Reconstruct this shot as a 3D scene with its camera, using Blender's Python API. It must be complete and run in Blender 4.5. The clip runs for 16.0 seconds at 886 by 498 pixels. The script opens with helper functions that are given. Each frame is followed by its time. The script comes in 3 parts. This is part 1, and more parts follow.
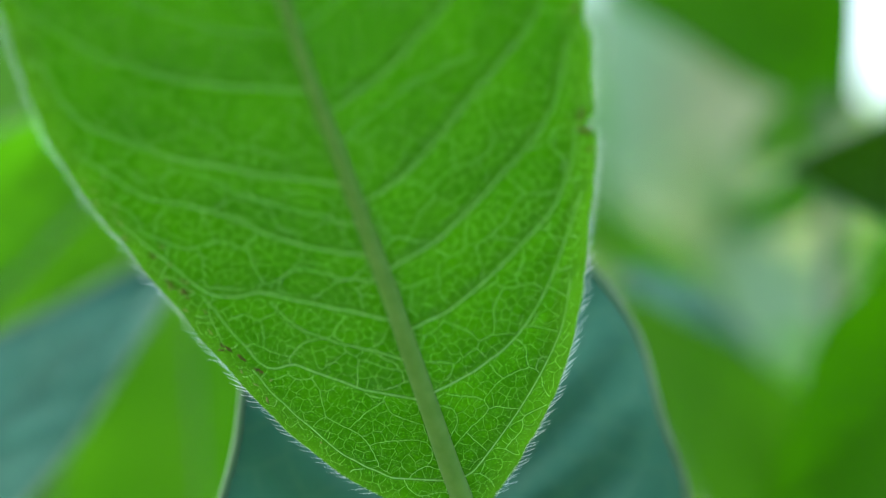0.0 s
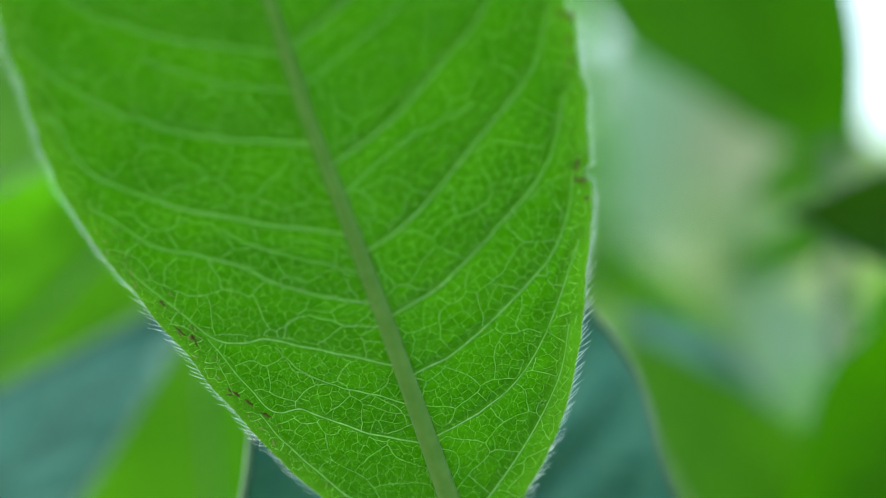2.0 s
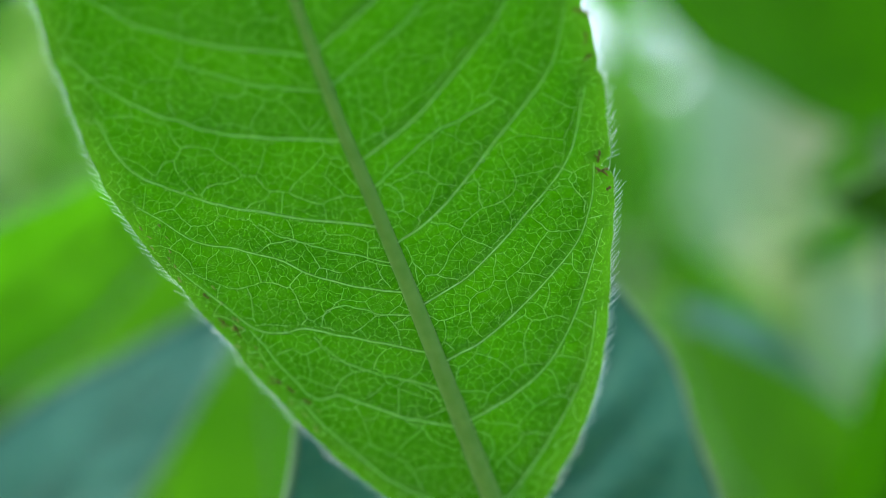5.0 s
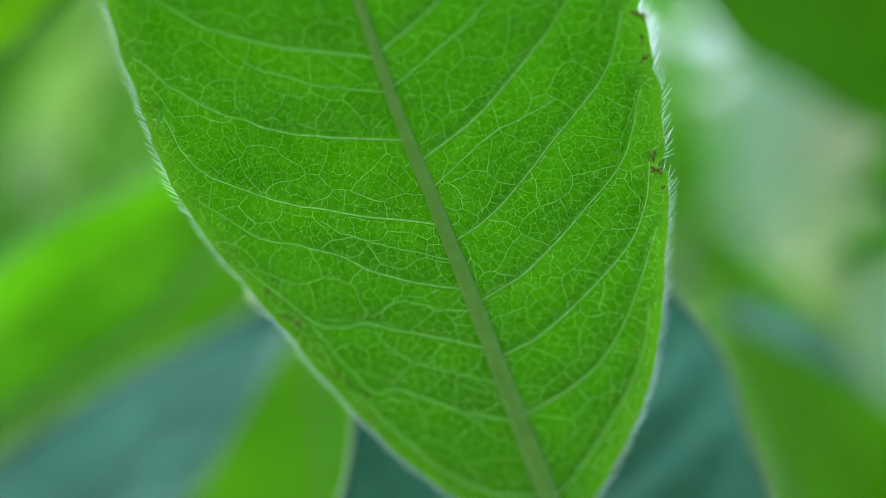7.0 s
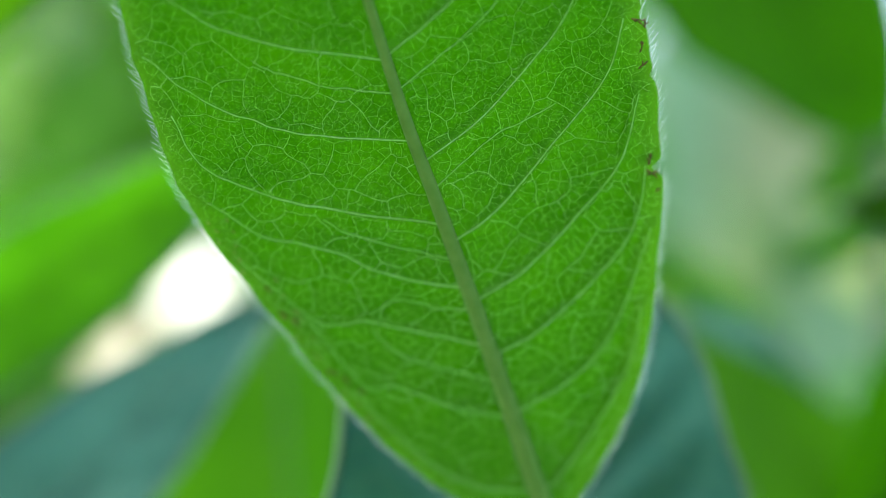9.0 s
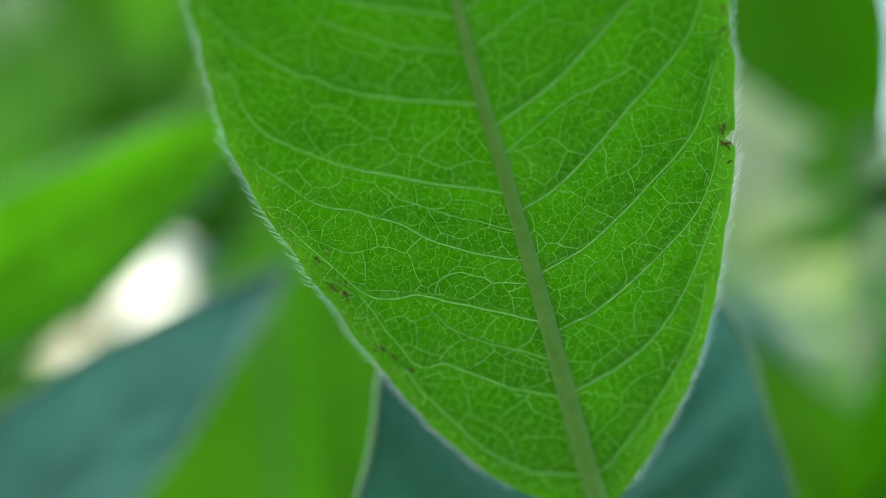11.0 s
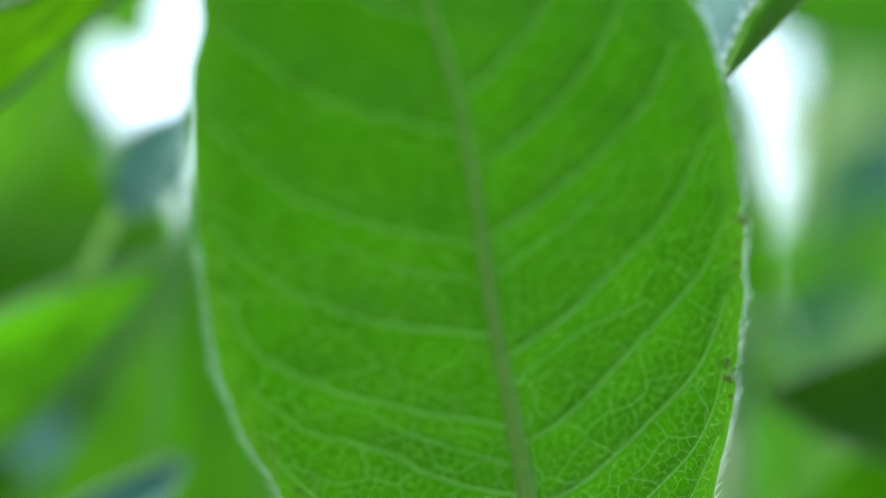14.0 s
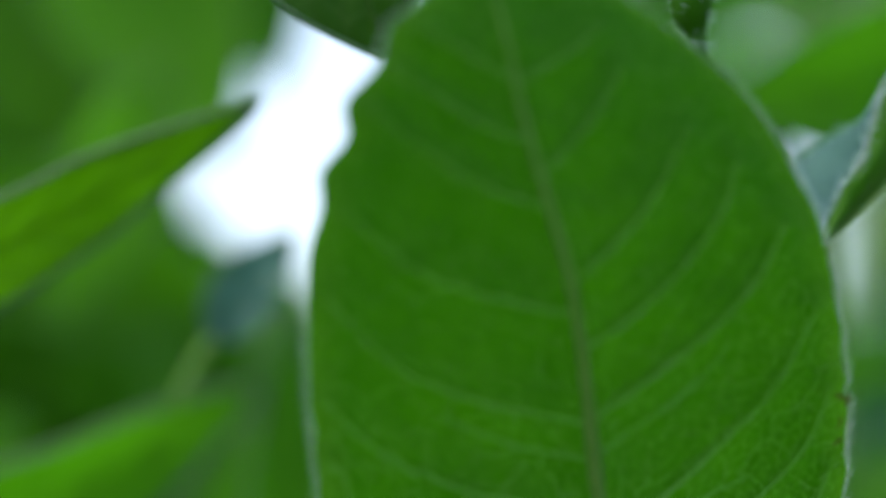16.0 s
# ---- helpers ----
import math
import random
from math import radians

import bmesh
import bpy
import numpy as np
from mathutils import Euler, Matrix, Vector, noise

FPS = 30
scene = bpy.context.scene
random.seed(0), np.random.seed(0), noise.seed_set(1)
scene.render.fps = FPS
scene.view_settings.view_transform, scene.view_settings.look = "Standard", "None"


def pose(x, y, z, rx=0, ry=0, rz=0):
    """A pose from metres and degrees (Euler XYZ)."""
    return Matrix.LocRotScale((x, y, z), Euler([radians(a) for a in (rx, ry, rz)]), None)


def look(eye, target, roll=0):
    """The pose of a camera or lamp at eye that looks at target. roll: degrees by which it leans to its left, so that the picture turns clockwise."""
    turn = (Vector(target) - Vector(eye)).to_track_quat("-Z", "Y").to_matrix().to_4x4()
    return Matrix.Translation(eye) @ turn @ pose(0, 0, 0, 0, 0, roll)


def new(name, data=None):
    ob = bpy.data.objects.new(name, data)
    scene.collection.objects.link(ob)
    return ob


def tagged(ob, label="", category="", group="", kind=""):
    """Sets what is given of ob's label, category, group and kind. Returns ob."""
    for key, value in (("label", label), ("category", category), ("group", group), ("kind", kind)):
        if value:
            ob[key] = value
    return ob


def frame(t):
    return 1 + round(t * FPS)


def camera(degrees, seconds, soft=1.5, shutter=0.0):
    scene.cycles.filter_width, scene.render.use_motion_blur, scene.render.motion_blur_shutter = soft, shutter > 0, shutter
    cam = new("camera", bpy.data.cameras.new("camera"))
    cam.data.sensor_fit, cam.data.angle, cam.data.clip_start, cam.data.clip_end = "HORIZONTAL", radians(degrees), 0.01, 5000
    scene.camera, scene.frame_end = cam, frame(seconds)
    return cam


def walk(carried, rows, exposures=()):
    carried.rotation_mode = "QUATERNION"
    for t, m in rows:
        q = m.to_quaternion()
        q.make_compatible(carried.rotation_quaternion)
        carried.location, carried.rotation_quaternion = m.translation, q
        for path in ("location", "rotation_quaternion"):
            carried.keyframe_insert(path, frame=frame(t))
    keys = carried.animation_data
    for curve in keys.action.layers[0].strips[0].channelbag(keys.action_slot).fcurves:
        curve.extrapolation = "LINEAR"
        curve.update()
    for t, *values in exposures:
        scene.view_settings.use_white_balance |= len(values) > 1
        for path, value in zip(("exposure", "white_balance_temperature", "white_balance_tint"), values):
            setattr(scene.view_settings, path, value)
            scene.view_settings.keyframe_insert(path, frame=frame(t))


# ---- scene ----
from mathutils import geometry

# The shrub is laid out in millimetres in an easel space (x right, y away, z up); TILT leans it all to the sky.
TILT = pose(0, 0, 1.2, 6, 0, 0)


def at(x, y, z):
    """Easel millimetres to world metres."""
    return TILT @ Vector((x / 1000, y / 1000, z / 1000))


PATH = [
    (0.0, -0.00396, -0.13841, 0.00057, 88.039, -0.957, -1.869),
    (0.5, -0.00315, -0.13833, 0.00038, 88.708, -0.986, -1.483),
    (1.0, -0.00303, -0.13991, 0.00061, 89.081, -0.860, -1.434),
    (1.5, -0.00279, -0.14056, 0.00096, 89.297, -0.801, -1.311),
    (2.0, -0.00236, -0.14241, 0.00104, 89.532, -0.752, -1.153),
    (2.5, -0.00235, -0.14328, 0.00141, 89.484, -0.484, -1.074),
    (3.0, -0.00168, -0.14470, 0.00183, 89.338, -0.342, -0.771),
    (3.5, -0.00015, -0.14559, 0.00125, 89.496, -0.102, -0.151),
    (4.0, 0.00119, -0.14708, 0.00064, 89.624, 0.072, 0.361),
    (6.5, 0.00389, -0.14978, 0.00034, 89.109, 0.265, 3.622),
    (7.0, 0.00117, -0.15176, 0.00008, 89.508, -0.014, 3.190),
    (7.5, -0.00131, -0.15392, 0.00028, 89.801, -0.118, 2.222),
    (8.0, -0.00258, -0.15589, 0.00059, 89.980, -0.384, 1.411),
    (8.5, -0.00437, -0.15615, 0.00027, 90.036, -0.534, 0.800),
    (9.0, -0.00705, -0.15522, -0.00064, 89.757, -0.438, 0.092),
    (11.5, -0.02657, -0.14520, -0.00341, 89.645, -1.698, -4.862),
    (12.0, -0.03289, -0.14282, -0.00172, 89.729, -2.088, -7.094),
    (12.5, -0.03864, -0.14057, -0.00057, 90.411, -2.180, -9.399),
    (13.0, -0.04224, -0.13797, 0.00161, 91.167, -2.325, -11.252),
    (13.5, -0.04248, -0.13715, 0.00310, 92.727, -2.608, -11.960),
    (14.0, -0.04243, -0.13695, 0.00522, 94.293, -2.787, -12.081),
    (14.5, -0.04242, -0.13674, 0.00729, 95.331, -2.982, -11.455),
    (15.0, -0.04337, -0.13624, 0.00876, 96.167, -3.165, -10.784),
    (15.5, -0.04635, -0.13769, 0.01112, 96.235, -3.646, -10.557),
    (16.0, -0.04801, -0.13903, 0.01323, 96.592, -4.273, -10.353),
]
cam = camera(30, 16.0, soft=1.1)
cam.data.dof.use_dof = True
cam.data.dof.focus_distance = 0.1500
cam.data.dof.aperture_fstop = 7.2
EXPOSURES = [(t, stops + 2.87, 7600, 7) for t, stops in ((0.0, 0.0), (9.2, 0.0), (11.3, -0.22), (12.2, -0.1), (13.0, 0.0), (14.5, -0.15), (15.0, -0.32), (15.5, -0.56), (16.0, -1.02))]
walk(cam, [(t, TILT @ pose(x, y, z, rx, ry, rz)) for t, x, y, z, rx, ry, rz in PATH], EXPOSURES)

# ---- light ----
world = bpy.data.worlds.new("sky")
scene.world = world
world.use_nodes = True
tree = world.node_tree
sky = tree.nodes.new("ShaderNodeTexSky")
sky.sky_type, sky.sun_disc = "NISHITA", False
sky.sun_elevation, sky.sun_rotation = radians(62), radians(-96)
sky.air_density, sky.dust_density = 1.0, 4.0
background = tree.nodes["Background"]
background.inputs["Strength"].default_value = 0.15
tree.links.new(sky.outputs[0], background.inputs["Color"])
sun = new("sun", bpy.data.lights.new("sun", "SUN"))
sun.data.energy, sun.data.angle, sun.data.color = 0.46, radians(30), (1.0, 0.97, 0.9)
sun.matrix_world = look((-2.95, -0.3, 7.0), (0, 0, 1.2))


# ---- materials ----
def links(mat):
    mat.use_nodes = True
    t = mat.node_tree
    t.nodes.clear()
    return t, t.nodes.new("ShaderNodeOutputMaterial")


def ramp(t, source, stops):
    r = t.nodes.new("ShaderNodeValToRGB")
    while len(r.color_ramp.elements) < len(stops):
        r.color_ramp.elements.new(0.5)
    for e, (p, c) in zip(r.color_ramp.elements, stops):
        e.position = p
        e.color = (c, c, c, 1) if isinstance(c, float) else (*c, 1)
    t.links.new(source, r.inputs[0])
    return r.outputs[0]


def noise_tex(t, coord, scale, detail=3.0, rough=0.55):
    n = t.nodes.new("ShaderNodeTexNoise")
    n.inputs["Scale"].default_value, n.inputs["Detail"].default_value, n.inputs["Roughness"].default_value = scale, detail, rough
    t.links.new(coord, n.inputs["Vector"])
    return n.outputs["Fac"]


def mix_col(t, fac, a, b, kind="MIX"):
    m = t.nodes.new("ShaderNodeMix")
    m.data_type, m.blend_type = "RGBA", kind
    for socket, v in ((m.inputs[0], fac), (m.inputs[6], a), (m.inputs[7], b)):
        if hasattr(v, "is_linked"):
            t.links.new(v, socket)
        else:
            socket.default_value = v if isinstance(v, (int, float)) else (*v, 1)
    return m.outputs[2]


def math_node(t, op, a, b=0.0):
    m = t.nodes.new("ShaderNodeMath")
    m.operation = op
    for socket, v in zip(m.inputs, (a, b)):
        if hasattr(v, "is_linked"):
            t.links.new(v, socket)
        else:
            socket.default_value = v
    return m.outputs[0]


def coords(t, attribute=""):
    """Leaf millimetres stored on the mesh, or the object's own metres turned to millimetres."""
    if attribute:
        n = t.nodes.new("ShaderNodeAttribute")
        n.attribute_name = attribute
        return n.outputs["Vector"]
    n = t.nodes.new("ShaderNodeTexCoord")
    s = t.nodes.new("ShaderNodeVectorMath")
    s.operation = "SCALE"
    s.inputs["Scale"].default_value = 1000.0
    t.links.new(n.outputs["Object"], s.inputs[0])
    return s.outputs[0]


def thin(t, out, colour, through_colour, share, rough, bump=None, strength=0.2, distance=0.0003, sheen=0.0, spec=0.35):
    """A thin sheet: reflecting front, and light let through."""
    p = t.nodes.new("ShaderNodeBsdfPrincipled")
    tr = t.nodes.new("ShaderNodeBsdfTranslucent")
    m = t.nodes.new("ShaderNodeMixShader")
    m.inputs[0].default_value = share
    p.inputs["Roughness"].default_value = rough
    p.inputs["Specular IOR Level"].default_value = spec
    p.inputs["Sheen Weight"].default_value, p.inputs["Sheen Roughness"].default_value = sheen, 0.45
    p.inputs["Sheen Tint"].default_value = (0.8, 0.95, 1.0, 1)
    for socket, v in ((p.inputs["Base Color"], colour), (tr.inputs["Color"], through_colour)):
        if hasattr(v, "is_linked"):
            t.links.new(v, socket)
        else:
            socket.default_value = (*v, 1)
    if bump is not None:
        b = t.nodes.new("ShaderNodeBump")
        b.inputs["Strength"].default_value, b.inputs["Distance"].default_value = strength, distance
        t.links.new(bump, b.inputs["Height"])
        t.links.new(b.outputs[0], p.inputs["Normal"])
        t.links.new(b.outputs[0], tr.inputs["Normal"])
    t.links.new(p.outputs[0], m.inputs[1])
    t.links.new(tr.outputs[0], m.inputs[2])
    t.links.new(m.outputs[0], out.inputs[0])


def vein_net(t, co, scale, width, warp):
    """Pale net of small veins: the borders of warped cells, thinner where the noise says."""
    n = t.nodes.new("ShaderNodeTexNoise")
    n.inputs["Scale"].default_value, n.inputs["Detail"].default_value = scale * 1.6, 2.0
    t.links.new(co, n.inputs["Vector"])
    c = t.nodes.new("ShaderNodeVectorMath")
    c.operation = "MULTIPLY_ADD"
    t.links.new(n.outputs["Color"], c.inputs[0])
    c.inputs[1].default_value = (warp, warp, 0)
    t.links.new(co, c.inputs[2])
    v = t.nodes.new("ShaderNodeTexVoronoi")
    v.feature, v.voronoi_dimensions = "DISTANCE_TO_EDGE", "2D"
    v.inputs["Scale"].default_value = scale
    t.links.new(c.outputs[0], v.inputs["Vector"])
    return ramp(t, v.outputs["Distance"], [(0.0, 1.0), (width, 0.55), (width * 2.2, 0.0)])


def main_blade_material():
    mat = bpy.data.materials.new("leaf_underside")
    t, out = links(mat)
    co = coords(t, "leaf_mm")
    tiny = vein_net(t, co, 2.3, 0.03, 0.12)
    cells = t.nodes.new("ShaderNodeTexVoronoi")
    cells.voronoi_dimensions, cells.feature = "2D", "SMOOTH_F1"
    cells.inputs["Scale"].default_value = 1.15
    t.links.new(co, cells.inputs["Vector"])
    speck = t.nodes.new("ShaderNodeTexVoronoi")
    speck.voronoi_dimensions = "2D"
    speck.inputs["Scale"].default_value = 3.4
    speck.inputs["Randomness"].default_value = 1.0
    t.links.new(co, speck.inputs["Vector"])
    dots = ramp(t, speck.outputs["Distance"], [(0.0, 1.0), (0.16, 0.7), (0.30, 0.0)])
    patch = noise_tex(t, co, 0.11, 3.0)
    blotch = noise_tex(t, co, 0.45, 4.0, 0.6)
    grain = noise_tex(t, co, 4.0, 2.0)
    keep_dots = ramp(t, noise_tex(t, co, 1.7, 2.0), [(0.42, 0.0), (0.62, 1.0)])
    keep_tiny = ramp(t, noise_tex(t, co, 1.1, 2.0), [(0.46, 0.0), (0.58, 1.0)])
    net = math_node(t, "MULTIPLY", math_node(t, "MULTIPLY", tiny, keep_tiny), 0.3)
    green = mix_col(t, ramp(t, patch, [(0.35, 0.0), (0.65, 1.0)]), (0.0086, 0.0850, 0.0008), (0.0160, 0.1120, 0.0015))
    green = mix_col(t, ramp(t, blotch, [(0.3, 0.45), (0.5, 0.1), (0.7, 0.0)]), green, (0.0046, 0.0670, 0.0004))
    green = mix_col(t, ramp(t, grain, [(0.45, 0.0), (0.75, 0.3)]), green, (0.0390, 0.1833, 0.0070))
    # pale, slightly yellow band along the margin, and soft paler ridges that carry the side veins
    edge = t.nodes.new("ShaderNodeAttribute")
    edge.attribute_name = "edge_mm"
    rim = ramp(t, math_node(t, "MULTIPLY", edge.outputs["Fac"], 0.2), [(0.0, 1.0), (0.18, 0.55), (0.6, 0.0)])
    green = mix_col(t, math_node(t, "MULTIPLY", rim, 0.4), green, (0.0663, 0.1950, 0.0234))
    ridge = t.nodes.new("ShaderNodeAttribute")
    ridge.attribute_name = "vein_mm"
    soft = ramp(t, ridge.outputs["Fac"], [(0.0, 1.0), (0.15, 0.75), (0.45, 0.0)])
    green = mix_col(t, math_node(t, "MULTIPLY", soft, 0.12), green, (0.0663, 0.2106, 0.0351))
    green = mix_col(t, math_node(t, "MULTIPLY", math_node(t, "MULTIPLY", dots, keep_dots), 0.5), green, (0.095, 0.38, 0.04))
    colour = mix_col(t, net, green, (0.23, 0.60, 0.19))
    lit = mix_col(t, 1.0, mix_col(t, 0.3, green, colour), (1.02, 1.24, 0.66), "MULTIPLY")
    relief = math_node(t, "ADD", math_node(t, "MULTIPLY", cells.outputs["Distance"], 1.1), math_node(t, "MULTIPLY", grain, 0.35))
    thin(t, out, colour, lit, 0.40, 0.5, relief, 0.6, 0.00012, sheen=0.0, spec=0.07)
    return mat


def leaf_material(name, low, high, glow, share, rough, sheen=0.0, spec=0.35):
    mat = bpy.data.materials.new(name)
    t, out = links(mat)
    co = coords(t, "leaf_mm")
    info = t.nodes.new("ShaderNodeObjectInfo")
    patch = ramp(t, noise_tex(t, co, 0.06, 3.0), [(0.3, 0.0), (0.7, 1.0)])
    net = vein_net(t, co, 0.25, 0.06, 1.0)
    colour = mix_col(t, patch, low, high)
    colour = mix_col(t, math_node(t, "MULTIPLY", info.outputs["Random"], 0.35), colour, low)
    colour = mix_col(t, math_node(t, "MULTIPLY", net, 0.02), colour, (0.25, 0.42, 0.2))
    lit = mix_col(t, 1.0, colour, glow, "MULTIPLY")
    thin(t, out, colour, lit, share, rough, noise_tex(t, co, 0.12, 3.0), 0.6, 0.0012, sheen, spec)
    return mat


def plain_material(name, low, high, scale, rough, share=0.0, sheen=0.0):
    mat = bpy.data.materials.new(name)
    t, out = links(mat)
    co = coords(t)
    n = noise_tex(t, co, scale, 4.0)
    colour = mix_col(t, ramp(t, n, [(0.3, 0.0), (0.7, 1.0)]), low, high)
    thin(t, out, colour, colour, share, rough, n, 0.3, 0.0002, sheen)
    return mat


def thicket_material(name, low, high, share=0.5):
    mat = bpy.data.materials.new(name)
    t, out = links(mat)
    g = t.nodes.new("ShaderNodeNewGeometry")
    n = noise_tex(t, coords(t), 0.02, 3.0)
    fac = math_node(t, "ADD", math_node(t, "MULTIPLY", g.outputs["Random Per Island"], 0.7), math_node(t, "MULTIPLY", n, 0.3))
    colour = mix_col(t, fac, low, high)
    thin(t, out, colour, mix_col(t, 1.0, colour, (1.1, 1.35, 0.6), "MULTIPLY"), share, 0.55, spec=0.12)
    return mat


BLADE = main_blade_material()
MIDRIB = plain_material("midrib_green", (0.078, 0.248, 0.036), (0.112, 0.290, 0.060), 0.6, 0.65, 0.45, 0.15)
VEIN = plain_material("vein_pale_green", (0.17, 0.44, 0.13), (0.32, 0.60, 0.29), 1.6, 0.75, 0.6, 0.1)
TWIG = plain_material("cross_vein_pale_green", (0.21, 0.50, 0.15), (0.36, 0.64, 0.31), 0.8, 0.6, 0.5)
FINE_TWIG = plain_material("veinlet_pale_green", (0.09, 0.32, 0.045), (0.30, 0.60, 0.21), 1.3, 0.6, 0.5)
HAIR = plain_material("hair_white", (0.60, 0.80, 0.86), (0.78, 0.92, 0.96), 2.0, 0.35, 0.5)
TAN_SCAR = plain_material("scar_tan", (0.10, 0.16, 0.045), (0.24, 0.25, 0.11), 3.0, 0.7, 0.3)
SCAR = plain_material("scar_brown", (0.014, 0.010, 0.002), (0.075, 0.052, 0.008), 3.0, 0.7)
LEAF_UPPER = leaf_material("leaf_upper_side", (0.007, 0.068, 0.052), (0.018, 0.112, 0.093), (0.9, 1.1, 0.5), 0.2, 0.5, 0.07, 0.19)
LEAF_GREEN = leaf_material("leaf_lit_green", (0.026, 0.138, 0.006), (0.047, 0.188, 0.012), (1.2, 1.4, 0.6), 0.6, 0.55, 0.03, 0.15)
LEAF_DARK = leaf_material("leaf_dark_green", (0.013, 0.092, 0.0008), (0.022, 0.130, 0.001), (1.1, 1.35, 0.6), 0.45, 0.6, 0.0, 0.1)
# Shaded copy of the dark green: the shade is put into the colour.
LEAF_SHADED = leaf_material("leaf_shaded_green", (0.006, 0.045, 0.001), (0.012, 0.065, 0.001), (1.1, 1.35, 0.6), 0.15, 0.6, 0.0, 0.1)
LEAF_OLIVE = leaf_material("leaf_olive_green", (0.030, 0.128, 0.004), (0.044, 0.165, 0.007), (1.15, 1.3, 0.6), 0.45, 0.6, 0.0, 0.1)
LEAF_YOUNG = leaf_material("leaf_young_inside", (0.010, 0.055, 0.056), (0.028, 0.095, 0.096), (0.9, 1.1, 0.8), 0.2, 0.6, 0.03, 0.12)
LEAF_FRESH = leaf_material("leaf_fresh_green", (0.050, 0.215, 0.012), (0.085, 0.285, 0.024), (1.15, 1.35, 0.6), 0.58, 0.55, 0.0, 0.12)
LEAF_MID = leaf_material("leaf_mid_green", (0.024, 0.135, 0.005), (0.042, 0.182, 0.011), (1.15, 1.4, 0.6), 0.58, 0.55, 0.03, 0.12)
LEAF_BLUE = leaf_material("leaf_upper_side_pale", (0.022, 0.105, 0.090), (0.050, 0.165, 0.155), (0.9, 1.1, 0.6), 0.2, 0.5, 0.07, 0.2)
# Pale stand-ins: distance haze and bright light are put into these four colours.
PATCH_TEAL = leaf_material("patch_hazed_teal", (0.15, 0.31, 0.21), (0.22, 0.38, 0.28), (1.0, 1.1, 0.9), 0.4, 0.6, 0.0, 0.15)
PATCH_TAN = leaf_material("patch_lit_tan", (0.20, 0.28, 0.16), (0.29, 0.35, 0.23), (1.0, 1.0, 0.8), 0.4, 0.6, 0.0, 0.15)
PATCH_LIME = leaf_material("patch_hazed_lime", (0.17, 0.38, 0.09), (0.27, 0.48, 0.16), (1.1, 1.2, 0.7), 0.5, 0.6, 0.0, 0.15)
PATCH_LIT = leaf_material("patch_lit_yellow_green", (0.38, 0.52, 0.22), (0.50, 0.62, 0.32), (1.0, 1.1, 0.8), 0.4, 0.6, 0.0, 0.15)
MARGIN = plain_material("margin_pale", (0.042, 0.145, 0.060), (0.075, 0.195, 0.100), 0.4, 0.5, 0.5, 0.4)
STEM = plain_material("stem_green", (0.030, 0.070, 0.040), (0.055, 0.100, 0.062), 0.2, 0.6, 0.0, 0.3)
NEAR_THICKET = thicket_material("thicket_green", (0.028, 0.155, 0.008), (0.075, 0.280, 0.030))
# Distance haze is painted in: the high colour is a washed-out green.
HAZED_THICKET = thicket_material("thicket_haze_painted", (0.060, 0.200, 0.070), (0.36, 0.47, 0.33), 0.4)
SOIL = plain_material("soil", (0.06, 0.05, 0.03), (0.10, 0.13, 0.05), 0.004, 0.9)


# ---- mesh helpers ----
def mesh_object(name, verts, faces, material, parent=None, label="", smooth=True):
    me = bpy.data.meshes.new(name)
    me.from_pydata([tuple(v) for v in verts], [], faces)
    me.materials.append(material)
    if smooth:
        me.polygons.foreach_set("use_smooth", [True] * len(me.polygons))
    ob = new(name, me)
    if parent is not None:
        ob.parent = parent
    if label:
        ob["label"] = label
    return ob


def tube(points, radii, sides=8):
    """Vertices and faces of a closed tapered tube along points (world metres)."""
    verts, faces = [], []
    n = len(points)
    for i, (p, r) in enumerate(zip(points, radii)):
        d = (points[min(i + 1, n - 1)] - points[max(i - 1, 0)]).normalized()
        a = d.orthogonal() if i == 0 else (a - d * a.dot(d))
        a = a.normalized()
        b = d.cross(a)
        for k in range(sides):
            w = 2 * math.pi * k / sides
            verts.append(p + (a * math.cos(w) + b * math.sin(w)) * r)
    for i in range(n - 1):
        for k in range(sides):
            j = (k + 1) % sides
            faces.append((i * sides + k, i * sides + j, (i + 1) * sides + j, (i + 1) * sides + k))
    faces.append(tuple(reversed(range(sides))))
    faces.append(tuple(range((n - 1) * sides, n * sides)))
    return verts, faces


def join(pieces):
    """One list of vertices and faces from many."""
    verts, faces = [], []
    for v, f in pieces:
        o = len(verts)
        verts += v
        faces += [tuple(i + o for i in q) for q in f]
    return verts, faces


def hair_piece(root, way, bow, length, radius):
    """One bent hair that tapers to a point."""
    pts = [root + way * (length * s) + bow * (length * 0.35 * s * s) for s in (0, 0.35, 0.7, 1.0)]
    return tube(pts, [radius, radius * 0.8, radius * 0.5, radius * 0.1], 4)


def store(ob, name, values):
    att = ob.data.attributes.new(name, "FLOAT_VECTOR" if len(values[0]) == 3 else "FLOAT", "POINT")
    if len(values[0]) == 3:
        att.data.foreach_set("vector", [c for v in values for c in v])
    else:
        att.data.foreach_set("value", [v[0] for v in values])


# ---- ground ----
ground = mesh_object("ground", [(-400, -400, 0), (400, -400, 0), (400, 400, 0), (-400, 400, 0)], [(0, 1, 2, 3)], SOIL)
tagged(ground, "bare brown soil under the shrubs", "ground", kind="structure")

